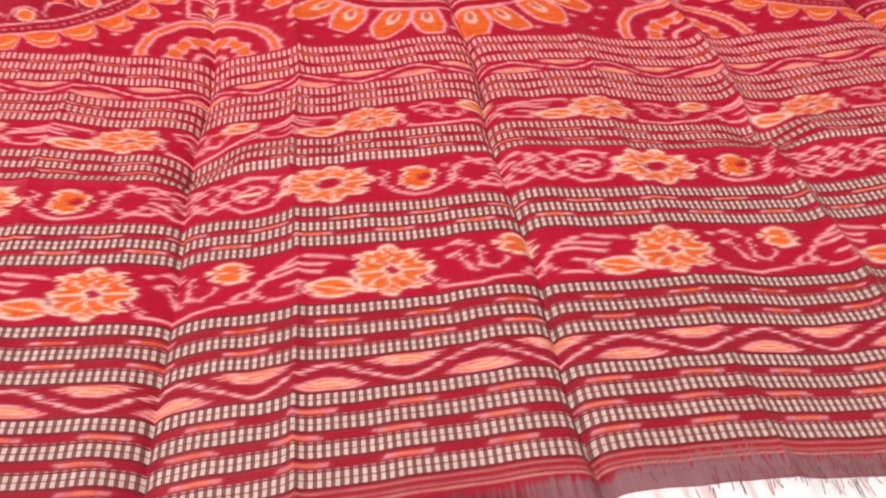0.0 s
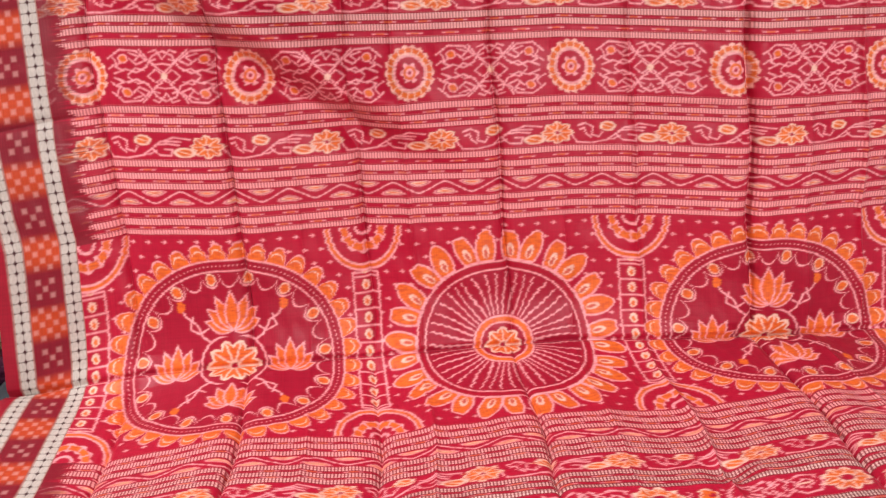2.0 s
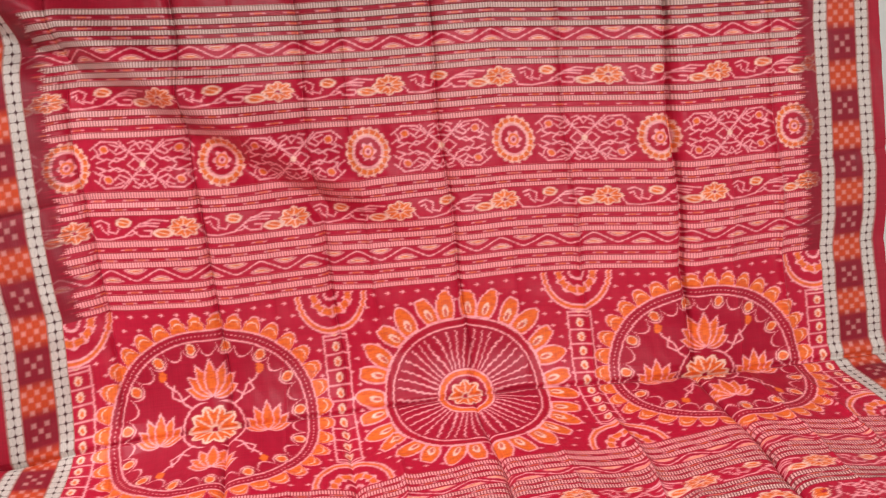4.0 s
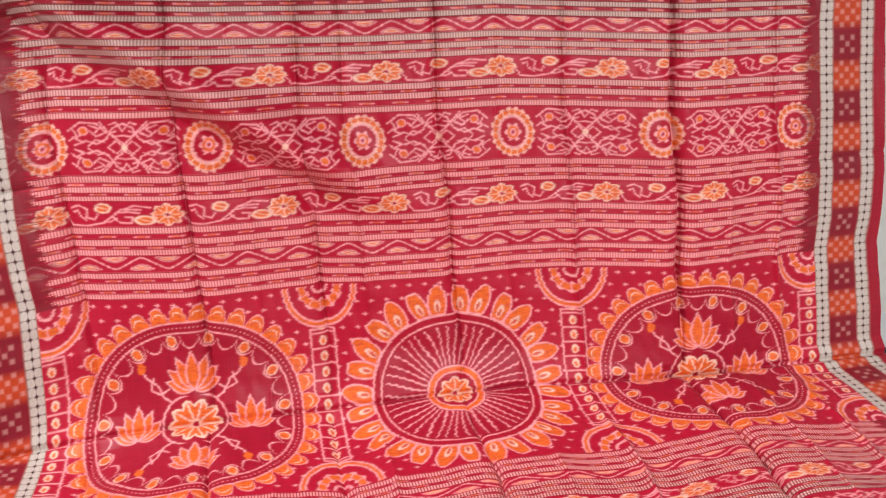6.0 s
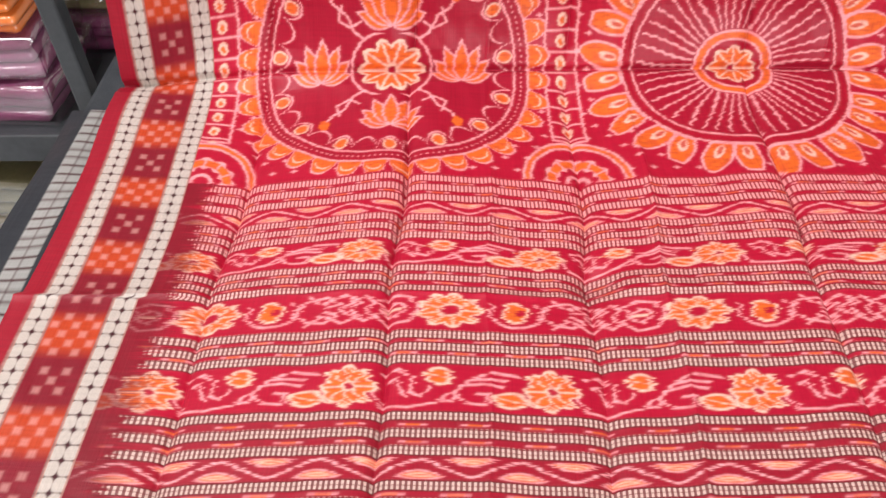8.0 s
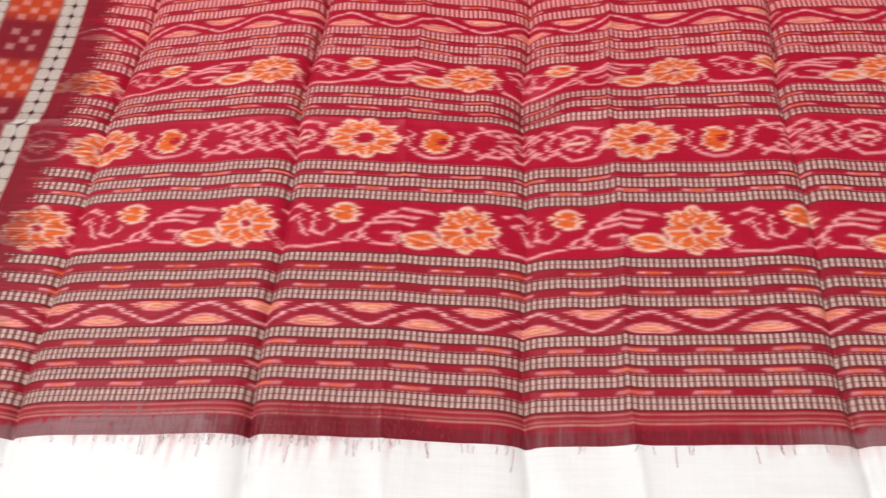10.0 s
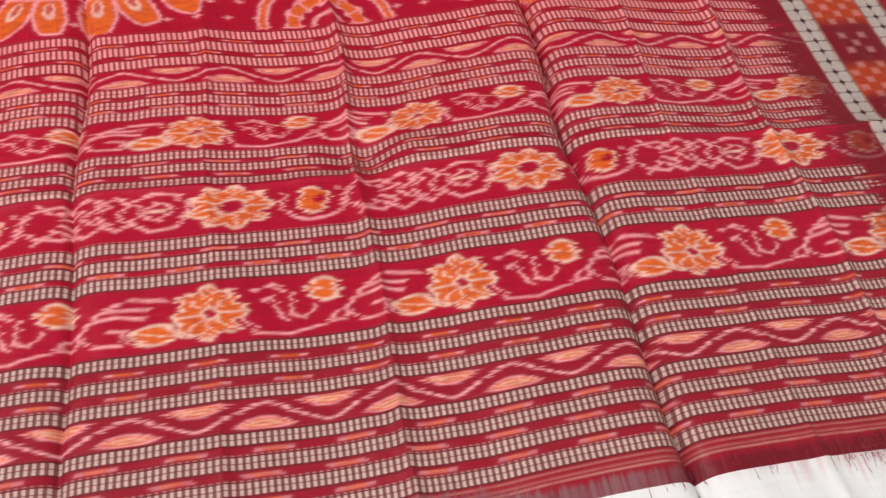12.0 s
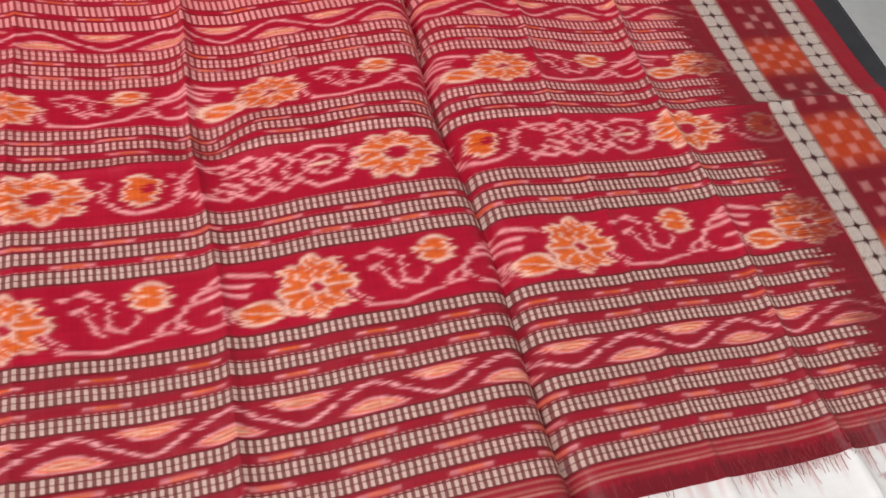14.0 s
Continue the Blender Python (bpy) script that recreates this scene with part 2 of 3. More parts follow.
# ---- the sari: woven pattern ----
RED, MAROON, DARK = (0.42, 0.008, 0.032), (0.17, 0.010, 0.018), (0.05, 0.008, 0.012)
CREAM, PINK, ORANGE = (0.86, 0.52, 0.41), (0.87, 0.35, 0.37), (0.74, 0.135, 0.022)
INNER = (0.33, 0.008, 0.027)
IVORY = (0.86, 0.865, 0.85)
AA = 0.00055


class Canvas:
    """Dye and ladder values on a grid of cloth points."""

    def __init__(self, U, V, ground=None):
        self.U, self.V = U, V
        if ground is None:
            return
        self.rgb = np.empty(U.shape + (3,))
        self.rgb[:] = ground
        self.lad = np.zeros(U.shape)
        self.row = np.zeros(U.shape)

    def put(self, d, colour, where=None):
        """Dye where the signed distance d (metres) is below zero."""
        m = np.clip(0.5 - d / (2 * AA), 0, 1)
        if where is not None:
            m = m * where
        self.rgb += m[..., None] * (np.array(colour) - self.rgb)


def stroke(x, y, pts):
    """Distance to a polyline."""
    best = np.full(x.shape, 9.0)
    for (ax, ay), (bx, by) in zip(pts[:-1], pts[1:]):
        dx, dy = bx - ax, by - ay
        t = np.clip(((x - ax) * dx + (y - ay) * dy) / (dx * dx + dy * dy + 1e-12), 0, 1)
        best = np.minimum(best, np.hypot(x - ax - t * dx, y - ay - t * dy))
    return best


def arc(cx, cy, rx, ry, a0, a1, n=9):
    return [(cx + rx * math.cos(radians(a0 + (a1 - a0) * i / n)), cy + ry * math.sin(radians(a0 + (a1 - a0) * i / n))) for i in range(n + 1)]


def band(c, v0, v1):
    """The rows of the canvas between v0 and v1, as a canvas of its own that shares the values."""
    rows = np.where((c.V[:, 0] >= min(v0, v1)) & (c.V[:, 0] <= max(v0, v1)))[0]
    s = slice(rows[0], rows[-1] + 1)
    sub = Canvas(c.U[s], c.V[s])
    sub.rgb, sub.lad, sub.row = c.rgb[s], c.lad[s], c.row[s]
    return sub


def ellipse(x, y, rx, ry):
    return (np.hypot(x / rx, y / ry) - 1) * min(rx, ry)


def petals(c, x, y, rx, ry, count, core):
    """A rosette: orange petals with cream rims round a red heart."""
    r, th = np.hypot(x / rx, y / ry), np.arctan2(y / ry, x / rx)
    lobe = 0.80 + 0.24 * np.abs(np.cos(count * th / 2))
    s = min(rx, ry)
    c.put((r - lobe) * s, CREAM)
    c.put((r - lobe + 0.13) * s, ORANGE)
    c.put((np.abs(np.sin(count * th / 2)) * 2 / count * r - 0.038) * s, CREAM, (r < lobe) * (r > core))
    c.put((r - core - 0.09) * s, CREAM)
    c.put((r - core) * s, RED)


def tile(u, first, pitch):
    return (u - first + pitch / 2) % pitch - pitch / 2


def vine_band(c, v0, v1, first, pitch, flip=1):
    """Eight-petalled flowers with a bud, a leaf and scrolls between them."""
    b = band(c, v0, v1)
    hgt = abs(v1 - v0)
    y = (b.V - (v0 + v1) / 2) / hgt
    x = (b.U - first) % pitch / pitch
    X, Y = x * pitch, y * hgt * 1.0
    k = hgt
    w = 0.00085
    def line(pts, width=w, colour=PINK):
        b.put(stroke(X, Y, [(px * pitch, py * k) for px, py in pts]) - width, colour)
    line([(0.13, -0.12), (0.17, -0.42), (0.30, -0.46), (0.44, -0.34), (0.52, -0.08), (0.60, 0.18), (0.72, 0.38), (0.86, 0.30)])
    line([(0.18, 0.30), (0.25, 0.40), (0.32, 0.22), (0.30, -0.10), (0.37, -0.20), (0.40, 0.02)])
    line([(0.20, 0.12), (0.24, 0.20), (0.25, -0.05), (0.30, -0.22)])
    line([(0.52, -0.08), (0.58, -0.34), (0.68, -0.36), (0.70, -0.12), (0.63, -0.10)])
    line([(0.55, 0.06), (0.66, 0.12), (0.76, 0.06)])
    line([(0.60, 0.20), (0.70, 0.22), (0.78, 0.20)])
    line([(0.45, -0.30), (0.50, -0.30), (0.56, -0.16)], 0.0007)
    for cx, cy, rx, ry in ((0.45, 0.26, 0.058, 0.17), (0.80, -0.24, 0.075, 0.16)):
        e = ellipse(X - cx * pitch, Y - cy * k, rx * pitch, ry * k)
        b.put(e - 0.0012, CREAM)
        b.put(e + 0.0006, ORANGE)
        b.put(np.abs(Y - cy * k + 0.25 * (X - cx * pitch)) - 0.0005, CREAM, e < 0.0)
    xf = tile(b.U, first, pitch)
    petals(b, xf, y * hgt, 0.138 * pitch, 0.47 * hgt, 8, 0.16)


def oval_band(c, v0, v1, first, pitch):
    """Flowers with a long red heart, a bud, fish-like scrolls and nested ovals."""
    b = band(c, v0, v1)
    hgt = abs(v1 - v0)
    Y = b.V - (v0 + v1) / 2
    X = (b.U - first) % pitch
    k, w = hgt, 0.0009
    def line(pts, width=w, colour=PINK):
        b.put(stroke(X, Y, [(px * pitch, py * k) for px, py in pts]) - width, colour)
    line(arc(0.27, 0, 0.11, 0.42, 150, 400))
    e = ellipse(X - 0.265 * pitch, Y, 0.045 * pitch, 0.27 * k)
    b.put(e - 0.0014, CREAM)
    b.put(e + 0.0004, ORANGE)
    b.put(ellipse(X - 0.285 * pitch, Y, 0.022 * pitch, 0.1 * k), RED)
    for s in (1, -1):
        line([(0.36, 0.05 * s), (0.42, 0.30 * s), (0.50, 0.36 * s), (0.55, 0.15 * s), (0.49, 0.06 * s)])
        line([(0.42, 0.42 * s), (0.48, 0.16 * s), (0.57, 0.40 * s), (0.64, 0.20 * s), (0.60, 0.05 * s)])
        line([(0.55, 0.02 * s), (0.66, 0.36 * s), (0.72, 0.12 * s)])
        line([(0.87, 0.02 * s), (0.84, 0.34 * s), (0.76, 0.40 * s), (0.68, 0.16 * s), (0.66, 0.0)])
        line([(0.82, 0.05 * s), (0.78, 0.2 * s), (0.72, 0.02 * s)])
    line([(0.74, 0.0), (0.80, 0.0)], 0.0012, CREAM)
    xf = tile(b.U, first, pitch)
    petals(b, xf, Y, 0.135 * pitch, 0.47 * hgt, 9, 0.30)


def rosette_band(c, v0, v1, first, pitch):
    """Ringed rosettes with branching scrolls, buds and a diamond between them."""
    b = band(c, v0, v1)
    hgt = abs(v1 - v0)
    Y = b.V - (v0 + v1) / 2
    X = (b.U - first) % pitch
    k, w = hgt, 0.00095
    Xm = pitch / 2 - np.abs(X - pitch / 2)
    def line(pts, width=w, colour=PINK):
        b.put(stroke(Xm, np.abs(Y), [(px * pitch, py * k) for px, py in pts]) - width, colour)
    line([(0.17, 0.30), (0.24, 0.46), (0.34, 0.44), (0.40, 0.28), (0.34, 0.20), (0.30, 0.30)])
    line([(0.36, 0.46), (0.44, 0.20), (0.50, 0.06)])
    line([(0.20, 0.04), (0.27, 0.12), (0.33, 0.06), (0.40, 0.16), (0.44, 0.36), (0.50, 0.44)])
    line([(0.25, 0.24), (0.21, 0.16), (0.25, 0.10)])
    line([(0.40, 0.0), (0.45, 0.12), (0.50, 0.0)], 0.0008)
    line([(0.42, 0.42), (0.46, 0.46), (0.50, 0.30)], 0.0008)
    line([(0.30, 0.40), (0.36, 0.34), (0.33, 0.27)], 0.0008)
    line([(0.17, 0.12), (0.22, 0.22), (0.20, 0.32)], 0.0008)
    line([(0.46, 0.30), (0.42, 0.26), (0.45, 0.20), (0.50, 0.22)], 0.0008)
    line([(0.28, 0.02), (0.33, 0.14), (0.38, 0.10)], 0.0008)
    for cx, cy in ((0.26, 0.30),):
        e = ellipse(Xm - cx * pitch, np.abs(Y) - cy * k, 0.026 * pitch, 0.07 * k)
        b.put(e - 0.0008, PINK)
        b.put(e + 0.0006, ORANGE)
    e = ellipse(X - 0.5 * pitch, Y, 0.02 * pitch, 0.06 * k)
    b.put(e, CREAM)
    x = tile(b.U, first, pitch)
    rx, ry = 0.155 * pitch, 0.50 * hgt
    r, th = np.hypot(x / rx, Y / ry), np.arctan2(Y / ry, x / rx)
    lobe = 0.90 + 0.10 * np.abs(np.cos(9 * th))
    b.put((r - lobe) * rx, (0.86, 0.42, 0.36))
    b.put((np.abs(r - 0.80) - 0.085) * rx, ORANGE)
    b.put((np.abs(np.sin(9 * th)) / 9 * r - 0.02) * rx, CREAM, (r > 0.6) * (r < 0.95))
    b.put((r - 0.64) * rx, PINK)
    b.put((r - 0.57) * rx, (0.40, 0.008, 0.028))
    b.put((r - 0.33 - 0.06 * np.cos(6 * th)) * rx, PINK)
    b.put((np.abs(r - 0.20) - 0.05) * rx, ORANGE)
    b.put((r - 0.07) * rx, RED)


def wave_band(c, v0, v1, first, pitch):
    """A rope that swings between half-moons on both edges."""
    b = band(c, v0, v1)
    hgt = abs(v1 - v0)
    Y = (b.V - (v0 + v1) / 2) / hgt
    ph = (b.U - first) / pitch * 2 * math.pi
    path = 0.40 * np.arcsin(0.93 * np.sin(ph)) / 1.19
    slope = 1.6 / pitch * hgt
    b.put(np.abs(Y - path) * hgt / np.sqrt(1 + slope ** 2) - 0.00065, (0.92, 0.42, 0.44))
    for s, off in ((1, 0.75), (-1, 0.25)):
        x = tile(b.U, first + off * pitch, pitch)
        bend = 0.31 + 0.10 * (x / (0.24 * pitch)) ** 2
        r = (x / (0.24 * pitch)) ** 2 + np.abs(s * Y - bend) / 0.24
        inner = ((1.0, PINK), (0.72, RED), (0.52, CREAM), (0.24, ORANGE)) if v0 > 0 else ((1.0, PINK), (0.66, ORANGE), (0.40, CREAM), (0.16, ORANGE))
        for rr, col in inner:
            b.put((r - rr) * 0.24 * hgt, col)


def ladder_row(c, v0, v1, reach):
    """A row of cream cells, framed by dark threads; it stops unevenly near the borders."""
    b = band(c, v0 - 0.0012, v1 + 0.0012)
    mid, half = (v0 + v1) / 2, abs(v1 - v0) / 2
    inside = np.clip(0.5 - (np.abs(b.V - mid) - half - 0.0006) / 0.001, 0, 1)
    ragged = reach - 0.012 * ((np.sin(b.V * 5200) + np.sin(b.V * 2311 + 1)) * 0.25 + 0.5)
    inside = inside * np.clip((ragged - np.abs(b.U)) / 0.003, 0, 1)
    b.lad[:] = np.maximum(b.lad, inside)
    loc = (b.V - mid) / (2 * half) + 0.5
    b.row[:] = np.where(inside > 0.02, loc, b.row)


def dash_line(c, v, phase, reach):
    b = band(c, v - 0.003, v + 0.003)
    x = tile(b.U, phase, 0.0405)
    long_, short = np.abs(x) - 0.0095, np.abs(x) - 0.0050
    thick = np.abs(b.V - v) - 0.0006
    lim = np.clip((reach - np.abs(b.U)) / 0.004, 0, 1)
    b.put(np.maximum(long_, thick), PINK, lim)
    b.put(np.maximum(short, thick), ORANGE, lim)


def ladders(c, rows, seed):
    r = np.random.default_rng(seed)
    for i, (a, b) in enumerate(rows):
        ladder_row(c, min(a, b), max(a, b), 0.490)
        if i:
            dash_line(c, (rows[i - 1][1] + a) / 2, r.uniform(0, 0.04), 0.494)


def lotus(b, x, y, s):
    """A lotus of pointed petals that opens upwards, s metres wide."""
    for ang, ln in ((70, 0.62), (-70, 0.62), (48, 0.72), (-48, 0.72), (24, 0.82), (-24, 0.82), (0, 0.88)):
        a = radians(ang)
        px, py = x * math.cos(a) - (y + 0.30 * s) * math.sin(a), x * math.sin(a) + (y + 0.30 * s) * math.cos(a)
        t = np.clip(py / (ln * s), 0, 1)
        wid = 0.16 * s * np.sin(np.pi * t ** 0.8)
        d = np.maximum(np.abs(px) - wid, np.maximum(-py, py - ln * s))
        b.put(d, PINK)
        b.put(d + 0.0022, ORANGE)


def medallion_lotus(b, cu, cv):
    x, y = b.U - cu, b.V - cv
    m = (np.abs(x) < 0.16)
    r, th = (np.abs(x) ** 2.2 + np.abs(y * 1.04) ** 2.2) ** (1 / 2.2), np.arctan2(y, x)
    n = 36
    saw = np.abs((th / (2 * math.pi) * n) % 1 - 0.5) * 2
    edge = 0.133 + 0.021 * (1 - saw ** 2.6)
    b.put(r - edge, PINK)
    b.put(np.maximum(r - edge + 0.0022, 0.0014 - (1 - saw) * 0.0125), ORANGE)
    b.put(np.maximum(np.abs(r - edge + 0.0085) - 0.0008, 0.005 - (1 - saw) * 0.0125), CREAM)
    b.put(r - 0.1335, PINK)
    b.put(r - 0.1315, (0.33, 0.007, 0.024))
    b.put(np.abs(r - 0.126) - 0.0006, PINK, np.sin(th * 150) > 0.2)
    b.put(r - 0.1205, PINK)
    b.put(r - 0.1185, INNER)
    n2 = 30
    saw2 = np.abs((th / (2 * math.pi) * n2) % 1 - 0.5) * 2
    scal = 0.117 - 0.017 * np.sqrt(np.clip(1 - saw2 ** 2, 0, 1))
    b.put(np.abs(r - scal) - 0.0011, PINK, r < 0.119)
    b.put(np.hypot((saw2) * 0.0115, (r - 0.110) * 0.8) - 0.0062, CREAM, ((th / (2 * math.pi) * n2) // 1 % 2 < 1))
    b.put(np.hypot((saw2) * 0.0115, (r - 0.110) * 0.8) - 0.0048, ORANGE, ((th / (2 * math.pi) * n2) // 1 % 2 < 1))
    for lx, ly, s in ((0, 0.060, 0.058), (0, -0.064, 0.052), (-0.068, 0.0, 0.052), (0.068, 0.0, 0.052)):
        lotus(b, x - lx, y - ly, s)
    for sx in (1, -1):
        for sy in (1, -1):
            b.put(stroke(x * sx, y * sy, [(0.024, 0.028), (0.036, 0.036), (0.044, 0.052), (0.056, 0.060), (0.064, 0.074)]) - 0.0012, PINK)
            b.put(stroke(x * sx, y * sy, [(0.030, 0.046), (0.040, 0.040), (0.052, 0.046), (0.048, 0.060)]) - 0.0010, PINK)
            b.put(ellipse(x * sx - 0.062, y * sy - 0.072, 0.005, 0.007), ORANGE)
    b.put(r - 0.040, PINK, np.abs(y) < 0.036)
    b.put(r - 0.0375, INNER)
    petals(b, x, y, 0.032, 0.030, 10, 0.12)


def medallion_wheel(b, cu, cv):
    x, y = b.U - cu, b.V - cv
    r, th = (np.abs(x) ** 2.2 + np.abs(y) ** 2.2) ** (1 / 2.2), np.arctan2(y, x)
    n = 14
    ph = (th / (2 * math.pi) * n + 0.5) % 1 - 0.5
    t = np.clip((r - 0.106) / 0.040, 0, 1)
    # pairs of pointed petals that lean apart, with plain gaps between the pairs
    for off, wid, far in ((-0.23, 0.0140, 0.147), (0.23, 0.0126, 0.143)):
        px = (ph - off * (0.82 + 0.36 * t)) * 2 * math.pi / n * r
        w = wid * np.clip(np.sin(np.pi * np.clip(t * 0.72 + 0.26, 0, 1)), 0, 1) ** 0.6 * (0.8 + 0.35 * t)
        d = np.maximum(np.abs(px) - w, np.maximum(0.106 - r, r - far))
        b.put(d, PINK)
        b.put(d + 0.0024, ORANGE)
        b.put(ellipse(px, r - 0.119, 0.0042, 0.0085), CREAM)
        b.put(ellipse(px, r - 0.117, 0.0021, 0.0056), (0.60, 0.10, 0.06))
    b.put(r - 0.1065, PINK)
    b.put(r - 0.1045, (0.36, 0.007, 0.024))
    b.put(r - 0.0965, PINK)
    b.put(r - 0.0945, INNER)
    wig = th + 0.008 * np.sin(r * 640 + 9 * np.sin(th * 5)) + 0.03 * np.sin(r * 60 + 4 * np.sin(th * 3))
    ray = np.abs((wig / (2 * math.pi) * 44) % 1 - 0.5) * 2 * math.pi / 44 * r
    b.put(ray - 0.0009, PINK, (r > 0.038) * (r < 0.091))
    b.put(r - 0.037, PINK)
    b.put(r - 0.0345, ORANGE)
    b.put(r - 0.0285, PINK)
    b.put(r - 0.0265, (0.36, 0.008, 0.026))
    petals(b, x, y, 0.022, 0.021, 8, 0.14)


def pillar(b, cu, v0, v1):
    """A pillar of cells between two half rosettes on the edges of the field."""
    x, y = b.U - cu, b.V
    vm, half = (v0 + v1) / 2, (v1 - v0) / 2
    d = np.maximum(np.abs(x) - 0.0165, np.abs(y - vm) - 0.094)
    b.put(d, PINK)
    b.put(d + 0.0022, RED)
    yy = tile(y, vm, 0.0195)
    b.put(np.maximum(d + 0.001, np.abs(np.abs(yy) - 0.00975) - 0.0010), PINK)
    b.put(np.maximum(d, ellipse(x, yy, 0.0048, 0.0062)), CREAM)
    b.put(np.maximum(d, ellipse(x, yy + 0.001, 0.0022, 0.0034)), ORANGE)
    for s in (1, -1):
        e = half - s * (y - vm)
        r = np.hypot(x / 1.02, e / 1.16)
        th = np.arctan2(e, x)
        b.put(r - 0.047, PINK)
        b.put(r - 0.0448, ORANGE)
        b.put(r - 0.0412, PINK)
        b.put(r - 0.0390, RED)
        b.put(np.abs(r - 0.0225) - 0.0055 - 0.0014 * np.cos(12 * th), PINK)
        b.put(np.abs(r - 0.0225) - 0.0036, ORANGE)
        b.put((np.abs(np.sin(6 * th)) / 6 - 0.035) * r, PINK, (r < 0.028) * (r > 0.017))
        b.put(np.abs(r - 0.009) - 0.0016, PINK)


FIELD = (-0.143, 0.155)


def paint_pallu(U, V):
    c = Canvas(U, V, RED)
    # threads of the ikat run slightly out of step
    jit = np.random.default_rng(11).normal(0, 1, (U.shape[0], 1)) * (0.0006 + 0.0009 * (V[:, :1] < -0.2))
    c.U = U + jit
    # ground of the striped parts is darker towards the end panel
    stripes = (c.V < -0.378) | (c.V > 0.462)
    c.rgb[stripes] = (0.31, 0.013, 0.028)
    b = band(c, *FIELD)
    x = tile(b.U + 0.0098 * (np.floor(b.V / 0.0165 + 0.5) % 2), 0, 0.0196)
    y = tile(b.V, 0.0, 0.0165)
    b.put(np.maximum(np.abs(x) - 0.0034, np.abs(y) - 0.0006), PINK)
    b.put(np.maximum(np.abs(x) - 0.0010, np.abs(y) - 0.0020), PINK)
    for cu in (-0.164, 0.164):
        pillar(b, cu, *FIELD)
    for cu in (-0.494, 0.494):
        pillar(b, cu, *FIELD)
    for cu in (-0.328, 0.328):
        medallion_lotus(b, cu, 0.0)
    medallion_wheel(b, 0.0, 0.0)
    # the lower part, from the field to the end
    ladders(c, [(-0.146, -0.154), (-0.158, -0.1665), (-0.171, -0.179)], 1)
    wave_band(c, -0.181, -0.195, 0.01, 0.064)
    ladders(c, [(-0.197, -0.2035), (-0.2075, -0.214), (-0.2175, -0.224)], 2)
    vine_band(c, -0.2255, -0.2515, -0.480, 0.1372)
    ladders(c, [(-0.2535, -0.2595), (-0.2635, -0.2695), (-0.275, -0.281)], 3)
    oval_band(c, -0.2825, -0.3135, -0.452, 0.1795)
    ladders(c, [(-0.316, -0.322), (-0.326, -0.332), (-0.336, -0.342)], 4)
    vine_band(c, -0.3435, -0.3775, -0.476, 0.1373)
    ladders(c, [(-0.3795, -0.3855), (-0.3925, -0.3985), (-0.405, -0.411)], 5)
    wave_band(c, -0.4125, -0.4275, 0.018, 0.064)
    ladders(c, [(-0.429, -0.4352), (-0.441, -0.4475), (-0.4535, -0.460), (-0.466, -0.473)], 6)
    for v in (-0.4755, -0.478, -0.4805):
        b = band(c, v - 0.003, v + 0.003)
        b.put(np.abs(b.V - v) - 0.0002, CREAM, 0.6)
    # the upper part
    ladders(c, [(0.157, 0.1625), (0.1675, 0.175), (0.181, 0.187)], 7)
    wave_band(c, 0.1905, 0.2065, -0.012, 0.0625)
    ladders(c, [(0.2075, 0.214), (0.2185, 0.2255), (0.232, 0.239)], 8)
    vine_band(c, 0.2405, 0.267, -0.468, 0.136)
    ladders(c, [(0.269, 0.274), (0.278, 0.284), (0.2885, 0.296)], 9)
    rosette_band(c, 0.298, 0.3585, -0.466, 0.187)
    ladders(c, [(0.360, 0.3665), (0.374, 0.381), (0.385, 0.392)], 10)
    vine_band(c, 0.3935, 0.4185, -0.478, 0.1405)
    ladders(c, [(0.420, 0.426), (0.4295, 0.4355), (0.440, 0.4465)], 12)
    wave_band(c, 0.448, 0.4635, 0.0, 0.0625)
    ladders(c, [(0.465, 0.4705), (0.476, 0.4815), (0.487, 0.4935), (0.500, 0.506)], 13)
    # dye that bled along the threads and took unevenly
    q = np.random.default_rng(5)
    ny, nx = U.shape
    coarse = q.random((ny // 2 + 2, nx // 5 + 2))
    iy, ix = np.arange(ny) / 2.0, np.arange(nx) / 5.0
    y0, x0 = iy.astype(int), ix.astype(int)
    fx = (ix - x0)[None]
    uneven = coarse[y0][:, x0] * (1 - fx) + coarse[y0][:, x0 + 1] * fx
    soft = c.rgb.copy()
    for k in (1, 2):
        soft[:, k:] += c.rgb[:, :-k] / (k + 0.5)
        soft[:, :-k] += c.rgb[:, k:] / (k + 0.5)
    soft /= 1 + 2 / 1.5 + 2 / 2.5
    soft[:, :2], soft[:, -2:] = c.rgb[:, :2], c.rgb[:, -2:]
    c.rgb += 0.32 * (soft - c.rgb)
    c.rgb += (0.55 * np.clip(uneven - 0.35, 0, 1))[..., None] * (np.array(RED) * 0.9 - c.rgb)
    # plain dark margin beside the borders, with stray pale weft ends
    edge_in = np.random.default_rng(17).normal(0.470, 0.006, (U.shape[0], 1))
    m = np.clip((np.abs(c.U) - edge_in) / 0.018, 0, 1) * ((c.V < FIELD[0]) | (c.V > FIELD[1]))
    c.rgb += (0.8 * m)[..., None] * (np.array(MAROON) - c.rgb)
    # the last plain strip: dark weft, greyer where it is thin
    hair = np.random.default_rng(31).normal(0, 1, (1, nx))
    worn = np.clip(np.sin(U * 14.5 - 0.35) * 0.7 + 0.4 * np.sin(U * 43), 0, 1)
    k = np.clip((-0.4825 + 0.0022 * hair * (0.35 + worn) + 0.009 * worn - c.V) / 0.003, 0, 1) * np.where(c.V < -0.4825, 1, 0.65)
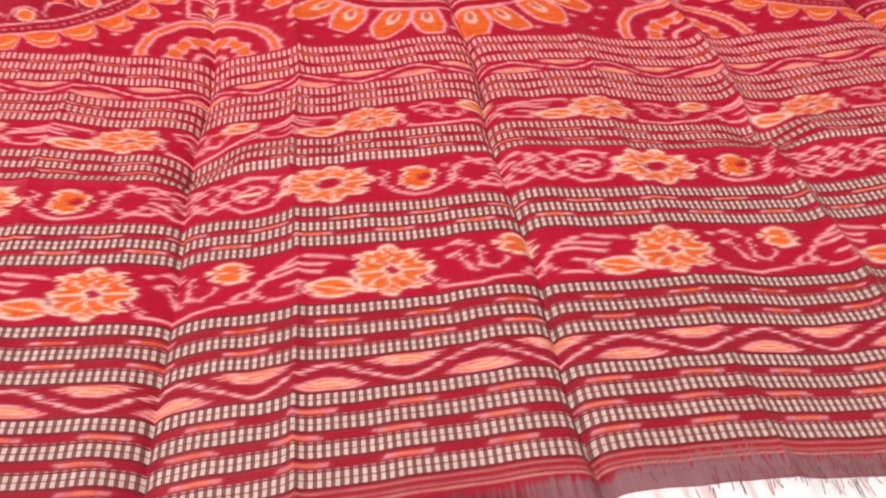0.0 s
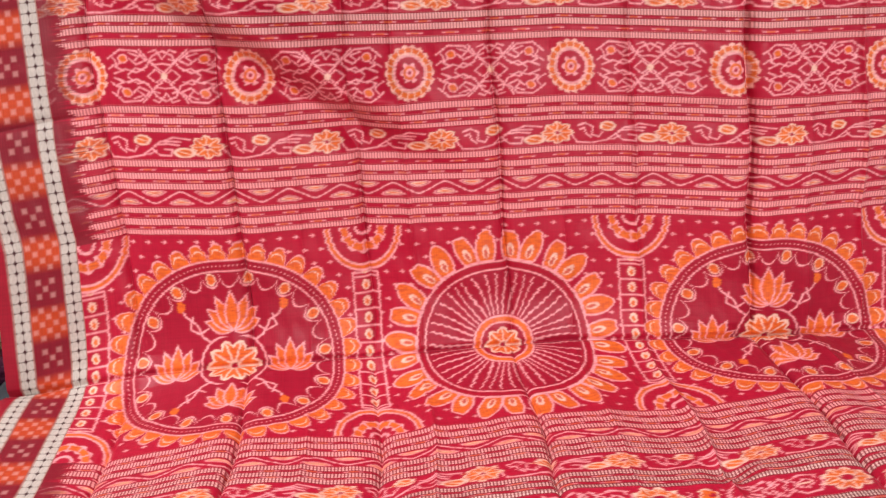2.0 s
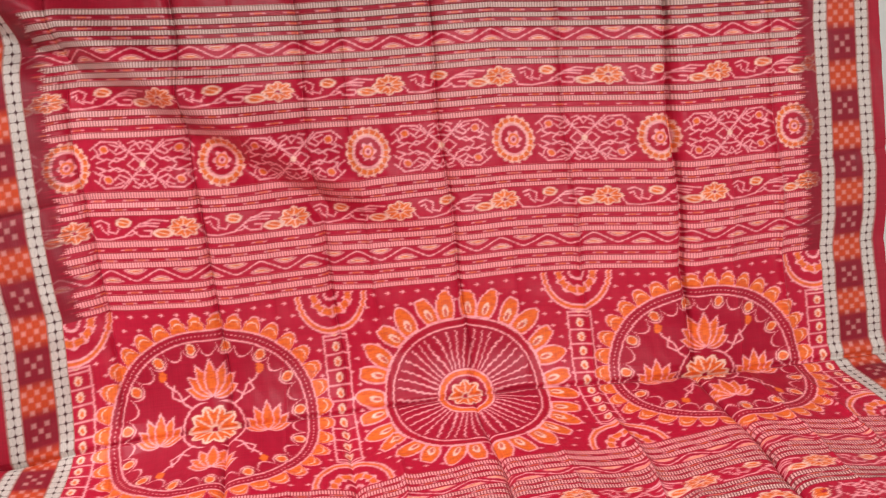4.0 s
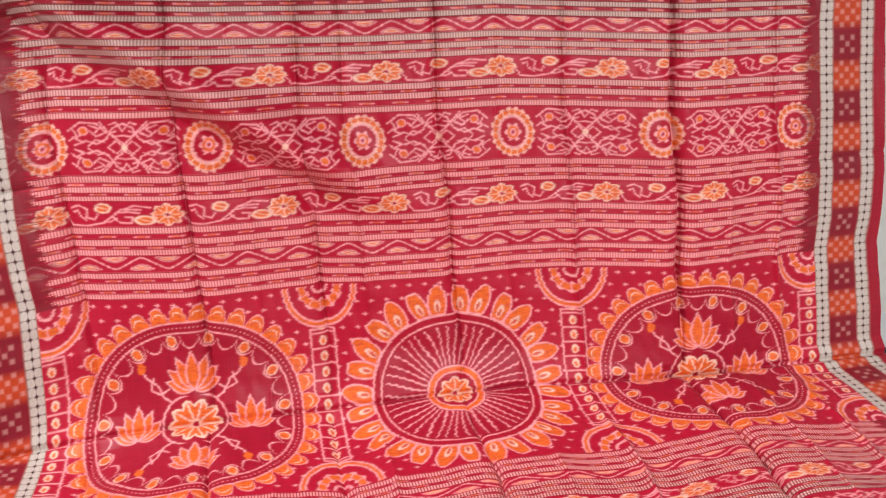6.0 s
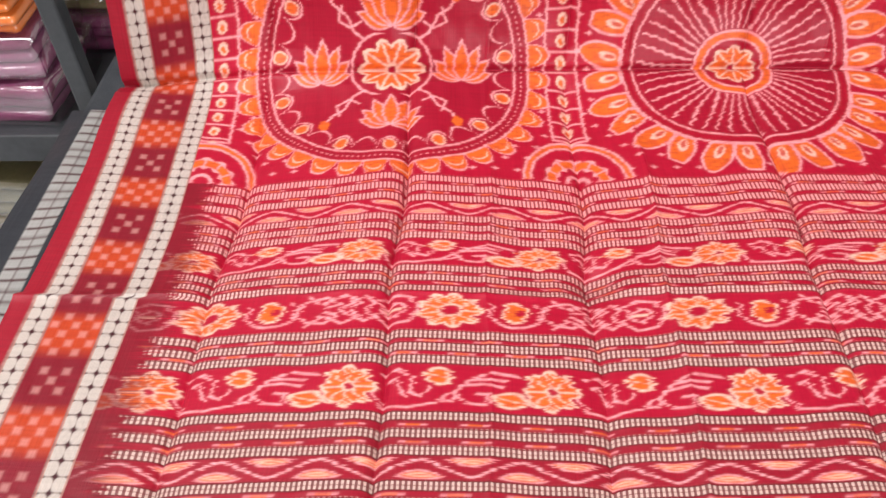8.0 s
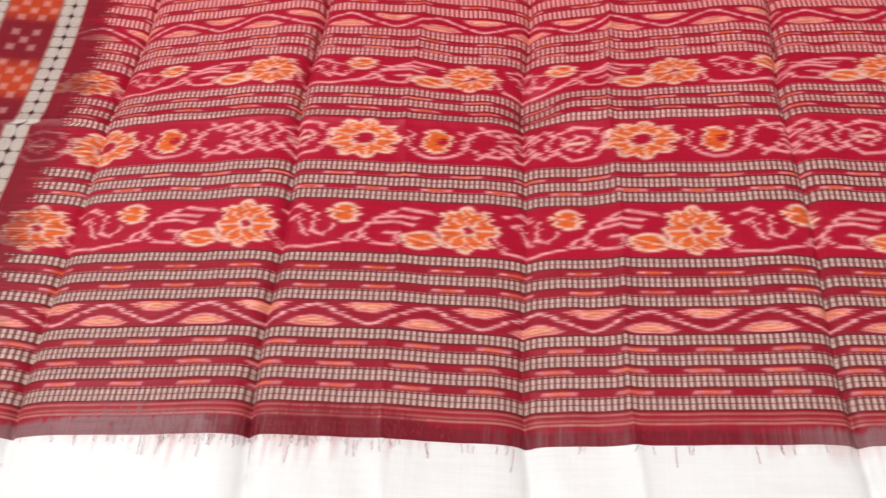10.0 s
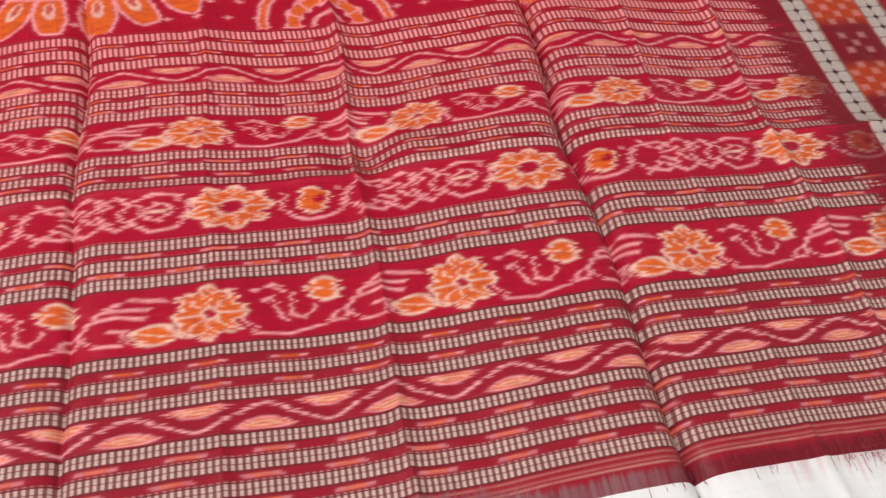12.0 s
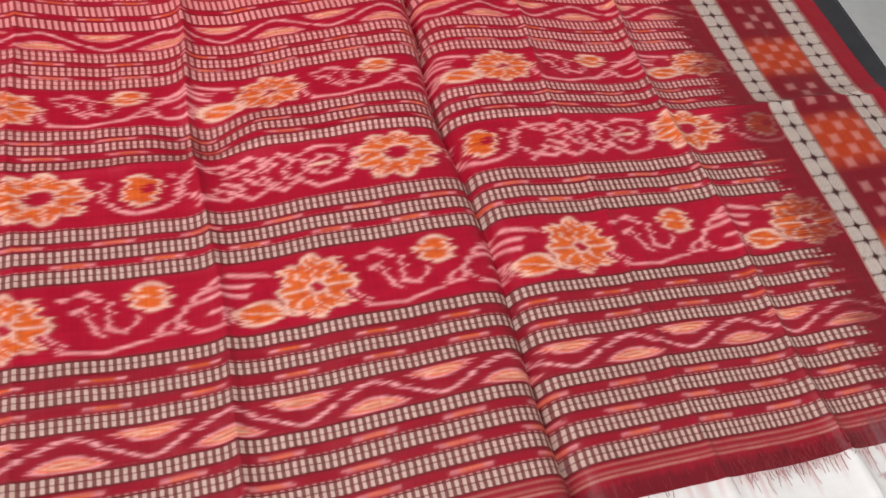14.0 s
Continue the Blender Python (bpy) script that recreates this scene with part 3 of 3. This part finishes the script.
    thin = np.clip(0.5 + 0.9 * np.sin(c.U * 11 + 0.5) + 0.5 * np.sin(c.U * 29) + 0.16 * hair, 0, 1)
    tail = np.array((0.19, 0.012, 0.022)) * (1 - thin[..., None]) + np.array((0.27, 0.12, 0.13)) * thin[..., None]
    c.rgb += k[..., None] * (tail - c.rgb)
    c.U = U
    return c


ZARI = ((0.504, 0.523), (0.564, 0.583))


def paint_border(U, V):
    c = Canvas(U, V, (0.30, 0.010, 0.024))
    a = np.abs(U)
    # zari strips: ivory cells stacked along the length, each with a dark lattice
    for a0, a1 in ZARI:
        mid, half = (a0 + a1) / 2, (a1 - a0) / 2
        inside = np.abs(a - mid) - half
        c.put(inside, (0.54, 0.46, 0.41))
        y = tile(V, 0.0, 0.0110)
        column = np.abs(np.abs(a - mid) - half / 2)
        # two columns of round cells, hatched, with black thread in the gaps between them
        turn = np.where(np.floor(V / 0.0110 + 0.5) % 2 < 1, 1.0, -1.0)
        hatch = np.sin((a * turn + V) * 2 * math.pi / 0.0024)
        c.rgb *= 1 - (0.20 * np.clip(hatch, 0, 1) * (inside < 0))[..., None]
        cell = ((column / (half / 2)) ** 2 + (np.abs(y) / 0.0055) ** 2) ** 0.5 - 1
        c.put(np.maximum(inside, (0.06 - cell) * 0.0055), DARK)
        c.put(np.maximum(inside, np.abs(np.abs(y) - 0.0055) - 0.0002), DARK)
        c.put(np.maximum(np.abs(inside + 0.0008) - 0.0005, inside), (0.45, 0.2, 0.16))
    # checked ikat band: groups of pale squares on orange, then on maroon
    m = (a > ZARI[0][1]) & (a < ZARI[1][0])
    Vs = V + 0.002
    p = (Vs % 0.078) / 0.078
    warm = np.clip((np.abs(p - 0.5) - 0.22) / 0.14, 0, 1)
    ground = np.array((0.20, 0.010, 0.02))[None, None] * (1 - warm[..., None]) + np.array((0.50, 0.058, 0.014))[None, None] * warm[..., None]
    ground = ground * 0.85 + np.array((0.26, 0.008, 0.022)) * 0.15
    c.rgb[m] = ground[m]
    g = 0.0078
    ix, iy = np.floor((a - 0.5435) / g + 0.5), np.floor(tile(Vs, 0.0, 0.039) / g + 0.5)
    fx, fy = (a - 0.5435) / g + 0.5 - ix, tile(Vs, 0.0, 0.039) / g + 0.5 - iy
    big = (np.floor((Vs / 0.039) + 0.5) % 2 < 1)
    on = np.where(big, (np.abs(ix) <= 2) & (np.abs(iy) <= 2) & (np.abs(ix) + np.abs(iy) <= 3) & ((ix + iy) % 2 == 1), (np.abs(ix) <= 1) & (np.abs(iy) <= 1) & ((ix + iy) % 2 == 0))
    soft = np.minimum(np.minimum(fx, 1 - fx), np.minimum(fy, 1 - fy))
    w = np.clip(soft / 0.28, 0, 1) * on * m
    c.rgb += (0.40 * w)[..., None] * (np.array((0.74, 0.38, 0.34)) - c.rgb)
    return c


def paint_body(U, V):
    c = Canvas(U, V, IVORY)
    a = np.abs(U)
    y = tile(V + 0.16 * (a - 0.494), -0.513, 0.0275)
    reach = 0.046 * np.clip(1 - np.abs(y) / 0.0125, 0, 1) ** 0.85
    rag = 0.006 * np.sin(V * 4100) * np.clip(reach / 0.03, 0, 1)
    c.rgb += (0.9 * np.clip((a - 0.494 + reach + rag) / 0.006, 0, 1))[..., None] * (np.array((0.36, 0.085, 0.11)) - c.rgb)
    # bleed of the red end panel along the warp
    strand = np.random.default_rng(33).random((1, U.shape[1]))
    bleed = (0.5 + 0.5 * np.sin(U * 17 + 0.6)) * (0.003 + 0.020 * strand ** 2)
    m = np.clip((bleed - (END - V)) / 0.016, 0, 1) * 0.5
    c.rgb += m[..., None] * (np.array((0.62, 0.25, 0.25)) - c.rgb)
    # faint grey sprigs
    for cu, cv in ((0.17, -0.525), (-0.10, -0.53), (0.285, -0.515), (-0.26, -0.535), (0.02, -0.56), (0.36, -0.55)):
        for k in range(4):
            b = stroke(U - cu, V - cv, [(0.0032 * (k - 1.5), -0.002 * (k % 2)), (0.0026 * (k - 1.5), 0.003 + 0.003 * (k % 3))])
            c.put(b - 0.0006, (0.70, 0.71, 0.71), 0.7)
    return c


def grid_mesh(name, us, vs, painter, mat):
    U, V = np.meshgrid(us, vs)
    x, y, z = surface(U, V)
    ny, nx = U.shape
    co = np.stack([x, y, z], -1).reshape(-1, 3).astype(np.float32)
    i = np.arange(ny * nx).reshape(ny, nx)
    quads = np.stack([i[:-1, :-1], i[:-1, 1:], i[1:, 1:], i[1:, :-1]], -1).reshape(-1, 4)
    me = bpy.data.meshes.new(name)
    me.vertices.add(len(co))
    me.vertices.foreach_set("co", co.ravel())
    me.loops.add(quads.size)
    me.loops.foreach_set("vertex_index", quads.ravel().astype(np.int32))
    me.polygons.add(len(quads))
    me.polygons.foreach_set("loop_start", np.arange(0, quads.size, 4, dtype=np.int32))
    me.update(calc_edges=True)
    me.shade_smooth()
    c = painter(U, V)
    rgba = np.ones((ny * nx, 4), np.float32)
    rgba[:, :3] = np.clip(c.rgb.reshape(-1, 3), 0, 1)
    me.attributes.new("dye", "FLOAT_COLOR", "POINT").data.foreach_set("color", rgba.ravel())
    me.attributes.new("ladder", "FLOAT", "POINT").data.foreach_set("value", c.lad.ravel().astype(np.float32))
    # mask of the painted exposure bloom: full mid-panel, fading towards both ends
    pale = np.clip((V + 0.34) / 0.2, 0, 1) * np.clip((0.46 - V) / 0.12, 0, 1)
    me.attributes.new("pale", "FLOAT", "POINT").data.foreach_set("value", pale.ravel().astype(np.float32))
    flat = np.stack([U, V, c.row], -1).reshape(-1, 3).astype(np.float32)
    me.attributes.new("flat", "FLOAT_VECTOR", "POINT").data.foreach_set("vector", flat.ravel())
    me.materials.append(mat)
    return me


# ---- the large structure ----


def slab(name, mat, x0, x1, y0, y1, z0, z1, label="", category=""):
    ob = new(name, build(box(bmesh.new(), x0, x1, y0, y1, z0, z1), name, mat))
    return tagged(ob, label, category, kind="structure")


FLOOR, TABLE = -0.78, -0.026
slab("floor", sheet_white, -2.4, 2.4, -3.0, 1.6, FLOOR - 0.1, FLOOR, "pale white floor of a small sari shop", "floor")
slab("wall_north", wall_paint, -2.4, 2.4, 1.6, 1.75, FLOOR, 2.0, "plain cream painted wall", "wall")
slab("wall_south", wall_paint, -2.4, 2.4, -3.15, -3.0, FLOOR, 2.0, "plain cream painted wall", "wall")
slab("wall_west", wall_paint, -2.55, -2.4, -3.15, 1.75, FLOOR, 2.0, "plain cream painted wall", "wall")
slab("wall_east", wall_paint, 2.4, 2.55, -3.15, 1.75, FLOOR, 2.0, "plain cream painted wall", "wall")
slab("ceiling", wall_paint, -2.55, 2.55, -3.15, 1.75, 2.0, 2.1, "plain white ceiling", "ceiling")

# ---- the table under the cloth ----
table = tagged(new("display_table"), "low display table covered in charcoal cloth, under the sari", "table")
part("tabletop", build(box(bmesh.new(), -0.652, 0.634, -1.10, 0.30, TABLE - 0.05, TABLE, 0.008), "tabletop", dark_cloth), table, "charcoal cloth-covered tabletop")
for lx in (-0.58, 0.57):
    for ly in (-1.02, 0.22):
        part("leg", build(box(bmesh.new(), lx - 0.03, lx + 0.03, ly - 0.03, ly + 0.03, FLOOR, TABLE - 0.05, 0.004), "leg", board_wood), table)

# ---- the board that carries the cloth ----
bm = bmesh.new()
box(bm, -0.575, 0.575, 0.100, 0.130, TABLE, TOP + 0.01, 0.004)
for vert in bm.verts:
    vert.co.y += math.tan(LEAN_BACK) * vert.co.z
tagged(new("display_board", build(bm, "display_board", board_wood)), "plain upright display board hidden behind the draped sari", "board")

# ---- the sari ----
sari = tagged(new("sari"), "red silk sari with ikat medallions, hung and spread flat", "sari")
V_FINE = np.concatenate([np.arange(END, -0.428, 0.00105), np.arange(-0.428, -0.411, 0.0006), np.arange(-0.411, -0.378, 0.00105), np.arange(-0.378, -0.225, 0.0008), np.arange(-0.225, 0.512, 0.00108), np.arange(0.514, 0.80, 0.006)])
V_BODY = np.concatenate([np.arange(-1.05, -0.62, 0.01), np.arange(-0.62, END - 0.0012, 0.0016), [END]])
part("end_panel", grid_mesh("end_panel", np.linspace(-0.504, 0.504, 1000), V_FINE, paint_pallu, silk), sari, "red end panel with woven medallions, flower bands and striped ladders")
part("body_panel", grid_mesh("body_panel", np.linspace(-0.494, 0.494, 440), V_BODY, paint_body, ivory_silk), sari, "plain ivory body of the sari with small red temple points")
V_ALL = np.concatenate([V_BODY[:-1], V_FINE])
for s in (-1, 1):
    for name, a0, a1, n, label in (("zari_strip", 0.504, 0.523, 21, "ivory strip with black lattice cells"), ("checked_band", 0.523, 0.564, 31, "checked band in orange and maroon"),
                                   ("zari_strip", 0.564, 0.583, 21, "ivory strip with black lattice cells"), ("selvedge", 0.583, 0.600, 9, "plain dark red woven edge")):
        us = np.linspace(s * a0, s * a1, n)
        part(name, grid_mesh(name, us if s > 0 else us[::-1], V_ALL, paint_border, silk), sari, label)
    us = np.linspace(s * 0.494, s * 0.504, 9)
    part("margin", grid_mesh("margin", us if s > 0 else us[::-1], V_BODY, paint_border, silk), sari, "plain dark red strip beside the ivory body")

# loose threads along the raw change of weft
r = np.random.default_rng(21)
for mat, name, label, count in ((thread_red, "loose_threads", "short loose red threads on the ivory cloth", 800), (thread_dark, "loose_threads", "fine dark stray threads at the end panel", 40)):
    verts, faces = [], []
    for _ in range(count):
        u0 = r.choice([r.uniform(-0.48, 0.47), r.normal(0.13, 0.05), r.normal(0.42, 0.03), r.normal(-0.3, 0.05)])
        u0 = float(np.clip(u0, -0.478, 0.474))
        v0 = END + r.uniform(-0.002, 0.024 if mat is thread_dark else 0.010)
        ln, bend, w = r.gamma(2.0, 0.0016 if mat is thread_dark else 0.0022), r.normal(0, 0.0010), 0.00014
        for k in range(5):
            t = k / 4
            uu, vv = u0 + bend * t * t + r.normal(0, 0.0002), v0 - ln * t
            x, y, z = surface(np.array([uu - w, uu + w]), np.array([vv, vv]))
            verts += [(x[0], y[0], z[0] + 0.0012), (x[1], y[1], z[1] + 0.0012)]
            if k:
                n = len(verts)
                faces.append((n - 4, n - 3, n - 1, n - 2))
    me = bpy.data.meshes.new(name)
    me.from_pydata(verts, [], faces)
    me.materials.append(mat)
    tagged(part(name, me, sari, label), kind="stuff")

# ---- a second sari folded under the first ----


def folded_sari(name, x0, x1, y0, y1, z0, height, layers, mat, sleeve, label, seed, group="wrapped saris on the rack"):
    """A folded sari: rounded layers of cloth, some in a clear sleeve."""
    q = random.Random(seed)
    ob = tagged(new(name), label, "folded sari", group)
    ob.location = ((x0 + x1) / 2, (y0 + y1) / 2, z0)
    ob.rotation_euler.z = q.uniform(-0.05, 0.05)
    w, d, t = (x1 - x0) / 2, (y1 - y0) / 2, height / layers
    for i in range(layers):
        b = bmesh.new()
        e = q.uniform(0.0, 0.012)
        box(b, -w + e, w - q.uniform(0, 0.012), -d + q.uniform(0, 0.012), d - e, i * t, (i + 1) * t - 0.0012, min(0.45 * t, 0.006))
        bmesh.ops.subdivide_edges(b, edges=[k for k in b.edges if k.calc_length() > 0.08], cuts=6, use_grid_fill=True)
        for vert in b.verts:
            p = vert.co
            p.z += 0.0035 * math.sin(p.x * 31 + i) * math.sin(p.y * 27 + seed) * (0.4 + i / layers)
        part("cloth_fold", build(b, "cloth_fold", mat, True), ob)
    if sleeve:
        b = bmesh.new()
        box(b, -w - 0.006, w + 0.006, -d - 0.006, d + 0.006, 0.001, height + 0.006, 0.006)
        bmesh.ops.subdivide_edges(b, edges=[k for k in b.edges if k.calc_length() > 0.08], cuts=8, use_grid_fill=True)
        for vert in b.verts:
            p = vert.co
            if p.z > 0.004:
                p.z += 0.004 * math.sin(p.x * 55 + seed) * math.sin(p.y * 43) + 0.003 * math.sin(p.x * 120 + p.y * 90)
        part("clear_sleeve", build(b, "clear_sleeve", clear_film, True), ob, "creased clear plastic sleeve")
    return ob


clear_film, n, l, b = material("clear_plastic_film")
tr, gl, mx = n.new("ShaderNodeBsdfTransparent"), n.new("ShaderNodeBsdfGlossy"), n.new("ShaderNodeMixShader")
gl.inputs["Roughness"].default_value = 0.08
mx.inputs[0].default_value = 0.24
l.new(tr.outputs[0], mx.inputs[1])
l.new(gl.outputs[0], mx.inputs[2])
l.new(mx.outputs[0], n["Material Output"].inputs["Surface"])


def paint_lower(U, V):
    c = Canvas(U, V, (0.03, 0.032, 0.038))
    c.put(np.maximum(np.abs(np.abs(U) - 0.617) - 0.012, 0 * V), (0.62, 0.60, 0.56))
    c.put(np.maximum(np.abs(np.abs(U) - 0.617) - 0.012, np.abs(tile(V, 0, 0.012)) - 0.0012), DARK)
    c.put(np.maximum(np.abs(np.abs(U) - 0.617) - 0.0008, 0 * V), DARK)
    return c


under = tagged(new("under_sari"), "charcoal sari with a checked ivory border under the red one", "sari")


def lower_mesh(name, u0, u1):
    U, V = np.meshgrid(np.linspace(u0, u1, 40), np.arange(-0.30, -0.02, 0.0025))
    me = grid_mesh(name, np.linspace(u0, u1, 40), np.arange(-0.30, -0.02, 0.0025), paint_lower, silk)
    co = np.stack([U, V, -0.012 + 0.0035 * np.sin(V * 23) * np.sin(U * 50) ** 2], -1).reshape(-1, 3).astype(np.float32)
    me.vertices.foreach_set("co", co.ravel())
    me.update()
    return me


part("border", lower_mesh("border", -0.650, -0.575), under, "charcoal edge with a checked ivory strip")

# ---- rack with wrapped saris beside the table ----
rack = tagged(new("rack"), "dark grey steel rack holding wrapped saris beside the table", "rack")
for px, py in ((-0.690, 0.085), (-0.690, 0.50), (-1.45, 0.085), (-1.45, 0.50)):
    part("post", build(box(bmesh.new(), px - 0.011, px + 0.011, py - 0.011, py + 0.011, FLOOR, 0.30, 0.003), "post", dark_metal), rack)
for z in (-0.52, -0.12):
    bm = box(bmesh.new(), -1.46, -0.662, 0.075, 0.51, z - 0.022, z, 0.004)
    box(bm, -1.46, -0.662, 0.069, 0.077, z - 0.034, z + 0.004, 0.002)
    part("shelf", build(bm, "shelf", dark_metal), rack)
orange_silk = cellophane("orange_silk", (0.62, 0.10, 0.02), (0.75, 0.2, 0.04))
purple_silk = cellophane("purple_silk", (0.20, 0.03, 0.10), (0.36, 0.09, 0.2))
beige_silk = cellophane("beige_silk", (0.42, 0.33, 0.24), (0.6, 0.5, 0.38))
olive_silk = cellophane("olive_silk", (0.20, 0.17, 0.07), (0.34, 0.28, 0.14))
black_silk = cellophane("black_silk", (0.03, 0.028, 0.03), (0.09, 0.08, 0.085))
maroon_silk = cellophane("maroon_silk", (0.2, 0.012, 0.02), (0.32, 0.03, 0.04))
folded_sari("wrapped_sari", -1.06, -0.742, 0.10, 0.235, -0.12, 0.050, 3, purple_silk, True, "purple folded sari in creased clear plastic", 1)
folded_sari("wrapped_sari", -1.05, -0.745, 0.10, 0.230, -0.062, 0.048, 3, purple_silk, True, "dark purple folded sari in creased clear plastic", 2)
folded_sari("folded_sari", -1.04, -0.748, 0.11, 0.235, -0.008, 0.040, 3, orange_silk, False, "orange folded sari on top of a stack", 3)
folded_sari("folded_sari", -1.04, -0.745, 0.11, 0.235, 0.034, 0.040, 3, orange_silk, False, "orange folded sari on top of a stack", 4)
z = -0.52
for i in range(5):
    mat, lab = ((olive_silk, "olive folded sari in clear plastic"), (beige_silk, "beige folded sari in clear plastic"))[i % 2]
    folded_sari("wrapped_sari", -1.04, -0.69 - 0.012 * (i % 3), 0.09, 0.38, z, 0.056, 3, mat, True, lab, 40 + i)
    z += 0.064
# a second stack deeper on the shelf
z = -0.12
for i, (mat, hgt, sl, lab) in enumerate(((purple_silk, 0.05, True, "purple folded sari in creased clear plastic"), (olive_silk, 0.045, True, "olive folded sari in clear plastic"), (black_silk, 0.062, True, "black folded sari in shiny clear plastic"),
                                         (beige_silk, 0.06, False, "cream folded sari on a stack"), (olive_silk, 0.05, False, "olive folded sari on a stack"), (maroon_silk, 0.05, False, "maroon folded sari on a stack"))):
    folded_sari("wrapped_sari" if sl else "folded_sari", -0.95, -0.668 - 0.007 * (i % 2), 0.25, 0.48, z, hgt, 3, mat, sl, lab, 10 + i)
    z += hgt + 0.008
